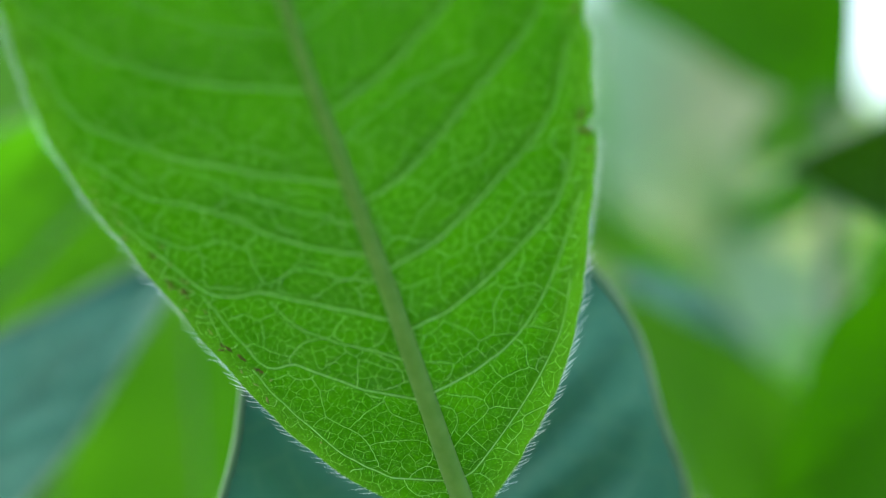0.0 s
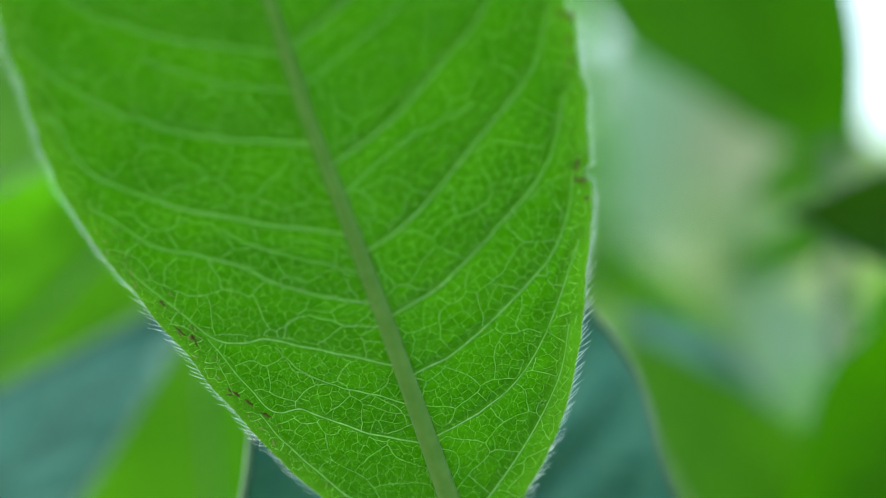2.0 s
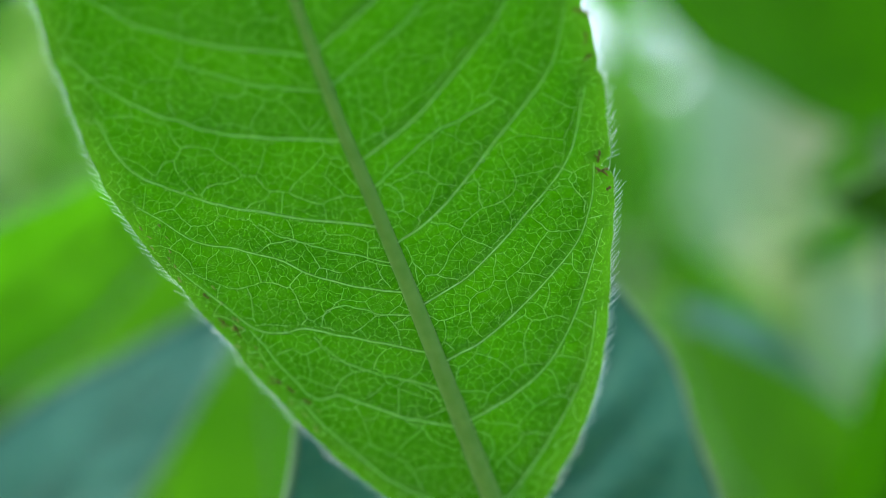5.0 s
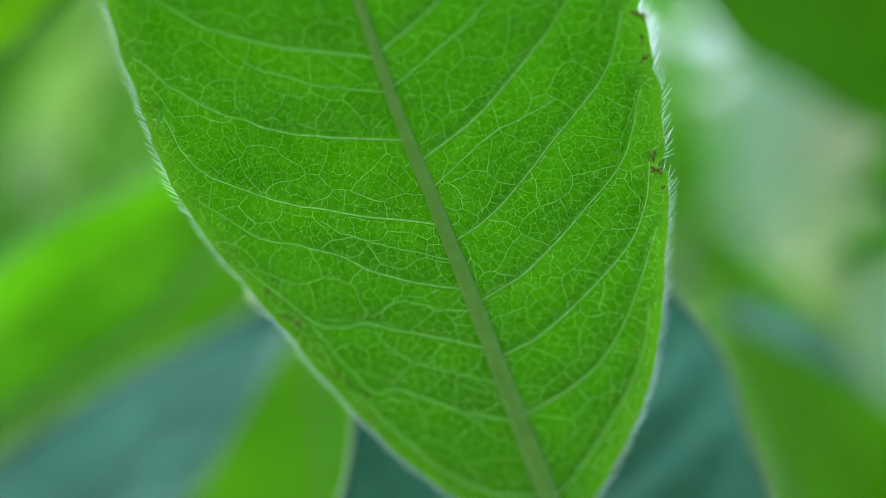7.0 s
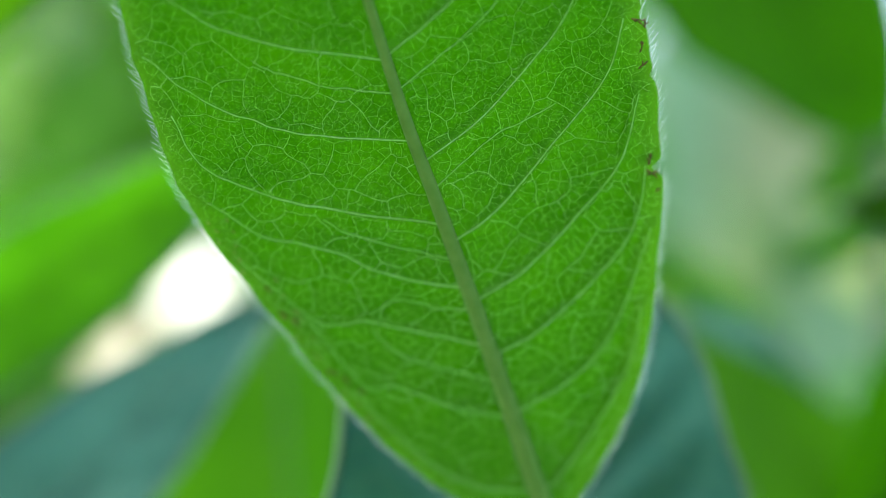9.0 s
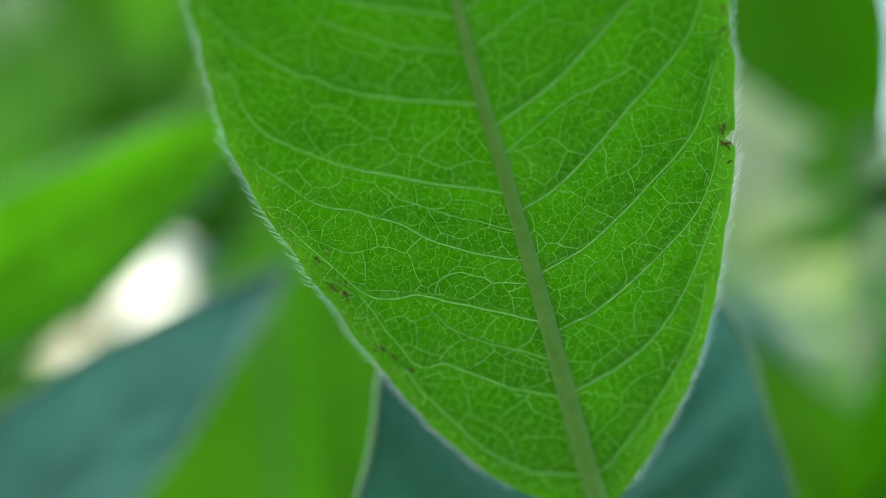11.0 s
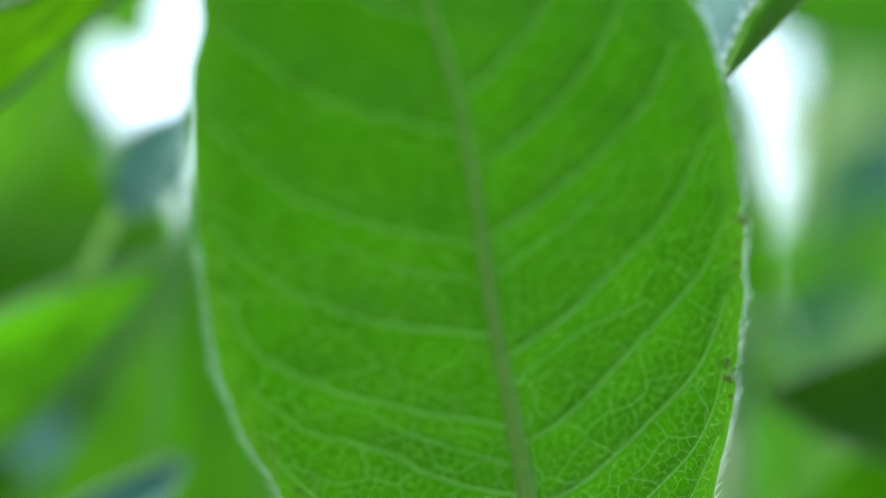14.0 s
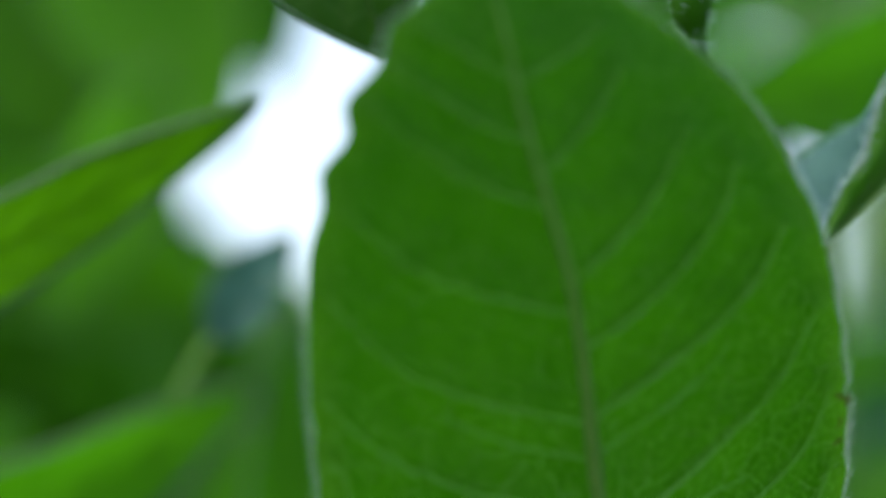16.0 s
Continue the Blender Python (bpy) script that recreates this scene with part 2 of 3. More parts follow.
# ---- the main leaf, in leaf millimetres: a across, b up the blade ----
STATIONS = [-31.0, -29.3, -26, -20, -14, -8, -2, 4, 10, 16, 22, 28, 34, 40, 44, 48, 51, 54.5, 57.5, 59.0]
LEFT = [0.2, -4.6, -9.3, -15.4, -20.1, -24.4, -28.6, -31.7, -33.6, -34.9, -36.0, -36.5, -35.9, -34.7, -33.1, -31.0, -29.4, -28.0, -26.9, -26.3]
RIGHT = [4.9, 6.2, 8.2, 10.9, 12.5, 13.2, 13.4, 13.5, 12.9, 11.8, 10.3, 8.1, 5.7, 1.9, -1.7, -6.8, -12.8, -19.6, -24.4, -27.1]
MIDDLE = [3.7, 3.2, 2.0, 0.0, -2.0, -4.0, -6.1, -8.2, -10.4, -12.3, -14.1, -16.2, -18.8, -21.4, -22.8, -24.1, -25.1, -25.9, -26.3, -26.4]
# side veins: start height on the midrib, then four points along the way to the margin
VEINS_LEFT = [(43.3, -24.4, 43.9, -26.3, 44.7, -28.1, 45.6, -30.1, 46.5), (38.7, -23.6, 39.0, -26.2, 40.1, -29.0, 41.5, -32.0, 43.0), (33.5, -22.0, 34.0, -25.2, 35.1, -28.5, 36.7, -32.8, 39.5),
              (25.2, -19.4, 25.6, -24.7, 26.5, -28.2, 27.6, -33.8, 31.0), (16.3, -21.4, 17.4, -26.2, 18.7, -29.9, 20.5, -34.7, 24.6), (9.0, -18.9, 9.4, -24.6, 10.8, -28.9, 12.6, -34.1, 16.5),
              (1.0, -18.9, 2.6, -24.7, 4.2, -29.5, 6.6, -31.9, 11.2), (-5.3, -11.2, -4.4, -18.2, -1.6, -24.4, -0.1, -29.2, 3.1), (-11.3, -8.3, -10.3, -14.3, -8.9, -19.2, -9.1, -26.7, -2.7),
              (-19.2, -6.3, -17.9, -11.7, -15.9, -14.9, -15.8, -20.2, -9.1), (-27.5, -3.7, -27.0, -8.4, -24.2, -13.5, -19.5, -15.8, -16.4)]
VEINS_RIGHT = [(42.7, -20.6, 44.3, -19.3, 45.3, -17.5, 46.9, -16.0, 48.5), (36.0, -18.1, 37.7, -16.7, 39.7, -15.3, 42.2, -13.9, 45.4), (27.6, -13.6, 30.1, -10.9, 33.9, -9.3, 37.2, -7.8, 41.2),
               (22.4, -10.6, 25.2, -6.9, 29.7, -4.1, 34.7, -3.1, 39.1), (16.6, -9.1, 19.4, -4.3, 24.0, -0.1, 29.5, 1.7, 34.6), (6.9, -4.3, 10.9, -0.4, 15.4, 3.4, 20.7, 6.0, 27.8),
               (-0.8, -2.2, 2.6, 2.8, 9.1, 7.3, 15.3, 8.7, 20.7), (-6.8, 0.6, -3.3, 5.8, 2.7, 9.2, 7.6, 10.5, 13.8), (-12.5, 2.7, -9.1, 9.1, -2.0, 11.1, 2.4, 11.5, 7.1),
               (-18.7, 4.3, -15.8, 7.7, -12.4, 10.2, -7.2, 12.4, 0.9), (-27.5, 4.6, -25.8, 8.7, -18.9, 11.3, -12.5, 12.0, -7.1)]
# weaker veins between them
VEINS_WEAK = [(13.3, -14.9, 13.6, -18.4, 14.1, -21.9, 15.1, -24.4, 16.3), (13.5, -8.2, 16.4, -5.7, 18.6, -3.2, 21.2, -1.4, 24.3), (4.3, -5.1, 7.5, -2.3, 9.9, 0.7, 11.5, 2.9, 12.9),
              (-2.5, -11.3, -1.3, -14.2, -0.5, -16.8, 0.3, -18.4, 1.5), (-7.5, -8.2, -7.3, -10.8, -6.5, -12.8, -7.1, -13.4, -8.7), (-15.3, -5.7, -14.1, -9.2, -13.3, -12.2, -11.7, -14.2, -9.7)]
LEAN = 0.36


def smooth_at(b, values):
    """Smooth curve through the stations."""
    i = min(max(int(np.searchsorted(STATIONS, b)) - 1, 0), len(STATIONS) - 2)
    s = (b - STATIONS[i]) / (STATIONS[i + 1] - STATIONS[i])

    def slope(k):
        lo, hi = max(k - 1, 0), min(k + 1, len(STATIONS) - 1)
        return (values[hi] - values[lo]) / (STATIONS[hi] - STATIONS[lo])
    d = STATIONS[i + 1] - STATIONS[i]
    h = s * s * (3 - 2 * s)
    return values[i] * (1 - h) + values[i + 1] * h + d * (slope(i) * s * (1 - s) ** 2 - slope(i + 1) * s * s * (1 - s))


def bites(b):
    """Small nibbled notches in the right-hand margin."""
    cut = 0.0
    for centre, deep, wide in ((6.9, 1.1, 0.55), (21.0, 0.5, 0.5), (15.6, 0.3, 0.4)):
        cut += deep * math.exp(-((b - centre) / wide) ** 2)
    return cut


def margin(b, side):
    if side < 0:
        wave = 0.35 * noise.noise((b * 0.33, 3.1, 0)) + (0.45 * math.sin(b * 1.05) * min(max((b - 27) / 6, 0), 1) * min(max((53 - b) / 4, 0), 1))
        return smooth_at(b, LEFT) + wave * min(1, (59.0 - b) / 3)
    return smooth_at(b, RIGHT) - bites(b) + 0.25 * noise.noise((b * 0.4, 9.2, 0)) * min(1, (59.0 - b) / 3)


def vein_points(row, n=24, end=1.0):
    knots = [(smooth_at(row[0], MIDDLE), row[0])] + [(row[i], row[i + 1]) for i in range(1, 9, 2)]
    pts = []
    for i in range(n):
        s = end * i / (n - 1)
        k = min(int(s * 4), 3)
        u = s * 4 - k
        p, q = knots[k], knots[k + 1]
        before = knots[k - 1] if k else (2 * p[0] - q[0], 2 * p[1] - q[1])
        after = knots[k + 2] if k < 3 else (2 * q[0] - p[0], 2 * q[1] - p[1])
        wob = 0.22 * noise.noise((s * 11, row[0], 0)) * min(1, s * 6)
        a, b = (0.5 * (2 * p[c] + (q[c] - before[c]) * u + (2 * before[c] - 5 * p[c] + 4 * q[c] - after[c]) * u * u + (3 * p[c] - before[c] - 3 * q[c] + after[c]) * u ** 3) for c in (0, 1))
        pts.append((a + wob * 0.5, b + wob))
    return pts


FINE_CLOUD = np.array([p for row in VEINS_LEFT + VEINS_RIGHT for p in vein_points(row, 110)])


LAST = {}


def nearest_vein(a, b):
    """Distance to the nearest side vein, and, on its tipward side only, how much of the vein is still to come."""
    if LAST.get("at") != (a, b):
        d = ((FINE_CLOUD - (a, b)) ** 2).sum(1)
        k = int(d.argmin())
        LAST["at"], LAST["value"] = (a, b), (math.sqrt(float(d[k])), (1 - k % 110 / 109) if b > FINE_CLOUD[k, 1] else 0.0)
    return LAST["value"]


def depth_at(a, b):
    """How far the blade stands off its plane, away from the viewer, in millimetres."""
    mid = np.interp(b, [-31, -20, 0, 10, 22, 28, 34, 40, 46, 55], [3.2, 1.7, -1.25, -2.8, -4.6, -5.2, -5.2, -4.6, -3.6, -1.2])
    da = a - smooth_at(b, MIDDLE)
    near, tipward = nearest_vein(a, b)
    quilt = (0.42 * (1 - math.exp(-(near / 2.4) ** 2)) + 0.2 * (1 - math.exp(-(near / 0.7) ** 2))) * min(1, abs(da) / 3)
    crease = (0.13 if da > 0 else 0.0) * math.exp(-((near - 0.9) / 0.7) ** 2) * min(1, abs(da) / 2) * tipward ** 0.5
    curl = 0.196 * (math.hypot(da, 2.0) - 2.0) if da > 0 else np.interp(b, [-20, -6, 5, 25, 45], [0.0085, 0.0078, 0.0022, 0.0012, 0.003]) * da * da
    ripple = 0.25 * noise.noise((a * 0.12, b * 0.12, 0.7))
    return mid + curl + quilt + crease + ripple


def on_blade(a, b, lift=0.0):
    z = b / math.hypot(1, LEAN)
    return at(a, -LEAN * z + depth_at(a, b) - lift, z)


def ribbon(points, radius, lift=0.0):
    pts = [on_blade(a, b, lift) for a, b in points]
    n = len(pts)
    return tube(pts, [radius[0] + (radius[1] - radius[0]) * i / (n - 1) for i in range(n)], 6)


def strip_of(a, b):
    """Which strip between two side veins a spot lies in, and its distance to the nearest of them."""
    d = ((FINE_CLOUD - (a, b)) ** 2).sum(1)
    k = int(d.argmin())
    return 2 * (k // 110) + (1 if b > FINE_CLOUD[k, 1] else 3), math.sqrt(float(d[k]))


def veinlets():
    """The net of fine veins: small cells, thicker where one bundle of cells borders on the next, and short blind ends in the cells."""
    rng = random.Random(6)

    def scatter(gap, low, high):
        found, grid = [], {}
        for _ in range(int(26000 / (gap * gap))):
            b = rng.uniform(low, high)
            a = rng.uniform(-37, 14)
            if not margin(b, -1) + 0.1 < a < margin(b, 1) - 0.1:
                continue
            i, j = int(a // gap), int(b // gap)
            if all(math.dist((a, b), q) > gap for di in (-1, 0, 1) for dj in (-1, 0, 1) for q in grid.get((i + di, j + dj), ())):
                found.append((a, b))
                grid.setdefault((i, j), []).append((a, b))
        return found
    sites = scatter(0.74, -30.5, 58.0)
    hubs = np.array(scatter(2.9, -31.0, 58.5))
    group = []
    for a, b in sites:
        strip, _ = strip_of(a, b)
        side = a < smooth_at(b, MIDDLE)
        # bundles are drawn out a little along the side veins
        da, db = hubs[:, 0] - a, hubs[:, 1] - b
        along = (da * 0.7 + db * 0.7) if not side else (da * 0.97 - db * 0.22)
        group.append((side, strip, int((da * da + db * db - 0.45 * along * along).argmin())))
    _, _, tris, _, _, _ = geometry.delaunay_2d_cdt([Vector(p) for p in sites], [], [], 0, 1e-6)
    centre, shared = [], {}
    for n, (i, j, k) in enumerate(tris):
        (ax, ay), (bx, by), (cx, cy) = sites[i], sites[j], sites[k]
        d = 2 * (ax * (by - cy) + bx * (cy - ay) + cx * (ay - by))
        ux = ((ax * ax + ay * ay) * (by - cy) + (bx * bx + by * by) * (cy - ay) + (cx * cx + cy * cy) * (ay - by)) / d if d else ax
        uy = ((ax * ax + ay * ay) * (cx - bx) + (bx * bx + by * by) * (ax - cx) + (cx * cx + cy * cy) * (bx - ax)) / d if d else ay
        mx, my = (ax + bx + cx) / 3, (ay + by + cy) / 3
        centre.append((0.75 * ux + 0.25 * mx, 0.75 * uy + 0.25 * my))
        for e in ((i, j), (j, k), (k, i)):
            shared.setdefault(tuple(sorted(e)), []).append(n)

    # where bundles meet, the line between them is drawn straighter
    border = {}
    for (i, j), pair in shared.items():
        if len(pair) == 2 and group[i] != group[j]:
            border.setdefault(pair[0], []).append(pair[1])
            border.setdefault(pair[1], []).append(pair[0])
    for _ in range(3):
        moved = {n: (np.mean([centre[k][0] for k in near]), np.mean([centre[k][1] for k in near])) for n, near in border.items() if len(near) == 2}
        for n, (x, y) in moved.items():
            centre[n] = (0.35 * centre[n][0] + 0.65 * float(x), 0.35 * centre[n][1] + 0.65 * float(y))

    def inside(p):
        return -30.6 < p[1] < 58 and margin(p[1], -1) + 0.25 < p[0] < margin(p[1], 1) - 0.25
    strong, fine = [], []
    for (i, j), pair in shared.items():
        if len(pair) < 2:
            continue
        p, q = centre[pair[0]], centre[pair[1]]
        gap = math.dist(p, q)
        if gap < 0.03 or gap > 2.2 or not inside(p) or not inside(q):
            continue
        mid = (0.5 * (p[0] + q[0]), 0.5 * (p[1] + q[1]))
        if abs(mid[0] - smooth_at(mid[1], MIDDLE)) < 0.9:
            continue
        _, near = strip_of(*mid)
        if near < 0.22:
            continue
        bow = rng.uniform(-0.13, 0.13)
        bent = (mid[0] + (q[1] - p[1]) * bow, mid[1] - (q[0] - p[0]) * bow)
        # the net fades in patches and towards the tip
        fade = 0.72 + 0.55 * noise.noise((mid[0] * 0.16, mid[1] * 0.16, 4.0))
        rise = float(np.interp(mid[1], [-30, -2, 8, 16, 26, 36], [1.0, 1.0, 0.8, 0.62, 0.38, 0.15]))
        if group[i] != group[j] and (group[i][:2] == group[j][:2] or near > 0.6):
            strong.append(((p, bent, q), 0.029 * rise * (0.6 + 0.55 * fade)))
        elif rng.random() < 0.97:
            fine.append(((p, bent, q), 0.0195 * rise * (0.55 + 0.6 * fade)))
        for _ in range(rng.choice((0, 0, 1, 1))):
            k = rng.choice((i, j))
            root = (p, q, bent)[rng.randrange(3)]
            reach = rng.uniform(0.45, 0.95)
            tip = (root[0] + (sites[k][0] - root[0]) * reach + rng.uniform(-0.08, 0.08), root[1] + (sites[k][1] - root[1]) * reach + rng.uniform(-0.08, 0.08))
            elbow = (0.5 * (root[0] + tip[0]) + rng.uniform(-0.07, 0.07), 0.5 * (root[1] + tip[1]) + rng.uniform(-0.07, 0.07))
            if inside(tip):
                fine.append(((root, elbow, tip), 0.011 * rise))
    sets = []
    for lines in (strong, fine):
        sets.append(join([tube([on_blade(a, b, 0.014) for a, b in line], [r * 1e-3] * 3, 4) for line, r in lines]))
    return sets


def main_leaf():
    thing = tagged(new("hairy_leaf"), "pale-veined green leaf, hairy margin, small brown nibbled scars", "leaf", "leaves of the shrub")
    thing.location = on_blade(3.4, -31.0)
    rows, across = 400, 110
    verts, mm, edge, ridge = [], [], [], []
    for i in range(rows + 1):
        s = i / rows
        b = -31.0 + 90.0 * (s + 0.03 * math.sin(2 * math.pi * s) * -1)
        lo, mid, hi = margin(b, -1), smooth_at(b, MIDDLE), margin(b, 1)
        for k in range(-across, across + 1):
            u = k / across
            a = mid + (hi - mid) * u if u > 0 else mid + (mid - lo) * u
            verts.append(on_blade(a, b))
            mm.append((a, b, 0))
            edge.append((min(a - lo, hi - a),))
            ridge.append((nearest_vein(a, b)[0],))
    w = 2 * across + 1
    faces = [(i * w + k, i * w + k + 1, (i + 1) * w + k + 1, (i + 1) * w + k) for i in range(rows) for k in range(2 * across)]
    o = Vector(thing.location)

    def add(name, vf, mat, label=""):
        v, f = vf
        return mesh_object(name, [p - o for p in v], f, mat, thing, label)
    blade = add("blade", (verts, faces), BLADE, "mottled green blade with a net of fine veins")
    store(blade, "leaf_mm", mm)
    store(blade, "edge_mm", edge)
    store(blade, "vein_mm", ridge)
    b_rib = [-31 + 89.5 * i / 60 for i in range(61)]
    rib = [on_blade(smooth_at(b, MIDDLE), b, 0.1) for b in b_rib]
    add("midrib", tube(rib, [1.05 / 1000 * (1 - 0.0108 * (b + 31)) * (0.2 + 0.8 * min(1, (60 - b) / 10)) for b in b_rib], 12), MIDRIB, "thick greyish green midrib")
    # the stalk goes on from the blade's foot down to the stem
    foot = on_blade(3.4, -31.0, 0.1)
    add("petiole", tube([foot + (at(0.6 * i, 2.2 * i, -1.5 * i) - at(0, 0, 0)) for i in range(8)], [1.0 / 1000] * 8, 12), MIDRIB)
    for row in VEINS_LEFT + VEINS_RIGHT:
        # the veins grow finer towards the tip
        thick = float(np.interp(row[0], [0, 30], [1.0, 0.62])) / 1000
        add("vein", ribbon(vein_points(row, 40), (0.078 * thick, 0.036 * thick), 0.03), VEIN)
    for row in VEINS_WEAK:
        add("vein", ribbon(vein_points(row, 30), (0.052 / 1000, 0.034 / 1000), 0.015), VEIN)
    rng = random.Random(4)
    for name, pieces, mat in zip(("cross_vein_net", "veinlet_net"), veinlets(), (TWIG, FINE_TWIG)):
        add(name, pieces, mat, "fine branching pale veinlets between the side veins")["kind"] = "stuff"
    hairs = []
    for side in (-1, 1):
        b, turn = -29.5, 0
        while b < 58.0:
            b += rng.uniform(0.10, 0.22)
            turn += 1
            a = margin(b, side)
            root = on_blade(a, b)
            along = (on_blade(margin(b + 0.6, side), b + 0.6) - on_blade(margin(b - 0.6, side), b - 0.6)).normalized()
            out = (on_blade(a + side * 0.5, b) - root).normalized()
            out = (out - along * out.dot(along)).normalized()
            toward = (at(0, -1, 0) - at(0, 0, 0)).normalized()
            # every third hair is a long bristle, the rest a short fuzz
            long_hair = turn % 3 == 0
            way = (out * rng.uniform(0.6, 1.0) + along * rng.uniform(0.5, 1.1) + toward * rng.uniform(-0.4, 0.5)).normalized()
            length, radius = (rng.uniform(1.0, 1.55), rng.uniform(0.020, 0.028)) if long_hair else (rng.uniform(0.25, 0.55), rng.uniform(0.010, 0.016))
            hairs.append(hair_piece(root - out * 0.00012, way, along * rng.uniform(0.1, 0.7), length / 1000, radius / 1000))
    ob = add("margin_hair", join(hairs), HAIR, "fringe of short white hairs")
    ob["kind"] = "stuff"
    # brown scars: short crooked strokes lying on the blade
    scars = [(-22.8, -8.3, 1.3, 2.4), (-21.5, -9.2, 1.3, 1.9), (-24.1, -5.6, 0.8, 2.5), (-18.2, -14.3, 1.6, 2.3), (-16.8, -15.3, 0.9, 2.5), (-15.3, -16.5, 1.0, 2.7),
             (11.9, 7.7, 1.2, 1.5), (12.2, 6.2, 1.3, 2.6), (12.5, 6.4, 0.8, 0.6), (12.9, 4.7, 0.5, 0.6), (10.8, 16.6, 1.2, 0.6), (10.1, 20.7, 1.4, 0.1), (10.5, 18.2, 1.0, 1.4), (10.7, 20.3, 0.8, 1.6), (1.9, -25.5, 0.4, 1.5)]
    for _ in range(26):
        # dry pale flecks where the margin was grazed
        b = rng.uniform(-24, 2)
        a = margin(b, -1) + rng.uniform(0.4, 3.2)
        way = rng.uniform(1.9, 2.8)
        size = rng.uniform(0.25, 0.8)
        pts = [(a + size * s * math.cos(way) + rng.uniform(-0.06, 0.06), b + size * s * math.sin(way) + rng.uniform(-0.06, 0.06)) for s in (-0.5, -0.15, 0.2, 0.5)]
        add("scar", tube([on_blade(p, q, 0.0) for p, q in pts], [0.04e-3, rng.uniform(0.07, 0.13) * 1e-3, rng.uniform(0.06, 0.12) * 1e-3, 0.03e-3], 6), TAN_SCAR, "pale tan dried fleck")
    for a, b, size, turn in scars:
        pts = [(a + size * (s - 0.5) * math.cos(turn) + rng.uniform(-0.1, 0.1) * size, b + size * (s - 0.5) * math.sin(turn) + rng.uniform(-0.12, 0.12) * size) for s in (0, 0.25, 0.5, 0.75, 1)]
        v, f = tube([on_blade(p, q, 0.04) for p, q in pts], [r * rng.uniform(0.5, 1.15) for r in (0.05e-3, 0.15e-3, 0.08e-3, 0.16e-3, 0.04e-3)], 6)
        add("scar", (v, f), SCAR, "dark brown dried scar")
        if size > 0.7:
            fork = a + size * rng.uniform(-0.2, 0.2), b + size * rng.uniform(-0.2, 0.2)
            bent = turn + rng.choice((-1, 1)) * rng.uniform(0.7, 1.3)
            arm = [(fork[0] + size * 0.4 * s * math.cos(bent), fork[1] + size * 0.4 * s * math.sin(bent)) for s in (0, 0.5, 1)]
            add("scar", tube([on_blade(p, q, 0.05) for p, q in arm], [0.09e-3, 0.07e-3, 0.03e-3], 5), SCAR, "dark brown dried scar")
    return thing


main_leaf()


# ---- the other leaves of the shrub ----
def leaf(base, tip, width, facing, bend, curl, mat, label, blunt=0.75, rim=0.0, name="leaf"):
    """A whole leaf from its foot to its tip: blade, midrib, side veins, pale margin and stalk."""
    p0, p1 = Vector(base), Vector(tip)
    axis = p1 - p0
    length = axis.length
    axis.normalize()
    up = Vector(facing)
    up = (up - axis * up.dot(axis)).normalized()
    side = axis.cross(up)
    rng = random.Random(int(abs(p1.x * 7 + p1.z * 13)))
    phase = rng.uniform(0, 9)
    thing = tagged(new(name), label, "leaf", "leaves of the shrub")
    thing.location = at(*p0)
    o = Vector(thing.location)

    def half_width(s):
        return 0.5 * width * max(0.0, math.sin(math.pi * s ** blunt)) ** 0.85 * (1 + 0.03 * math.sin(s * 23 + phase))

    def place(s, u, lift=0.0):
        w = half_width(s) * u
        fold = curl * abs(w) * abs(u) * 0.6
        wave = 0.5 * math.sin(s * 17 + phase) * u * u + (0.9 if width > 40 and mat == LEAF_UPPER else 0.16) * math.cos(2 * math.pi * (s - 0.1 - 0.16 * u * u - 0.04 * abs(u)) / 0.11 + math.pi) * (1 - u * u) * min(1, 4 * abs(u))
        q = p0 + axis * (length * s) + side * w + up * (4 * bend * s * (1 - s) + fold + wave + lift)
        return at(*q)

    n, m = 90, 14
    verts, mm, faces = [], [], []
    for i in range(n + 1):
        s = i / n
        for k in range(-m, m + 1):
            u = k / m
            verts.append(place(s, u) - o)
            mm.append((half_width(s) * u, length * s, phase * 10))
    w = 2 * m + 1
    faces = [(i * w + k, i * w + k + 1, (i + 1) * w + k + 1, (i + 1) * w + k) for i in range(n) for k in range(2 * m)]
    store(mesh_object("blade", verts, faces, mat, thing), "leaf_mm", mm)

    def add(part_name, pts, radii, material, sides=6):
        v, f = tube(pts, radii, sides)
        return mesh_object(part_name, [q - o for q in v], f, material, thing)
    ss = [i / 24 for i in range(25)]
    add("midrib", [place(s, 0) for s in ss], [((0.3 if mat in (LEAF_GREEN, LEAF_OLIVE) else 0.6) * (1 - 0.75 * s)) * 1e-3 for s in ss], mat)
    add("petiole", [at(*(p0 - axis * (1.5 * i) - Vector((0, 0, 0.12 * i * i)))) for i in range(6)], [0.95e-3] * 6, MIDRIB)
    for hand in (-1, 1):
        add("margin", [place(s, hand) for s in [j / 60 for j in range(1, 60)]], [rim * 1e-3 if rim else 0.22e-3 if mat in (LEAF_UPPER, LEAF_DARK) else 0.3e-3] * 59, MARGIN if mat != LEAF_DARK else mat)
        for j in range(1, 7):
            s0 = 0.1 + 0.11 * j
            add("vein", [place(min(s0 + 0.16 * v * v + 0.04 * v, 0.97), hand * 0.92 * v, -0.05) for v in [q / 9 for q in range(10)]], [(0.2 - 0.015 * q) * (0.4e-3 if mat in (LEAF_GREEN, LEAF_OLIVE) else 1e-3) for q in range(10)], mat, 5)
    return thing


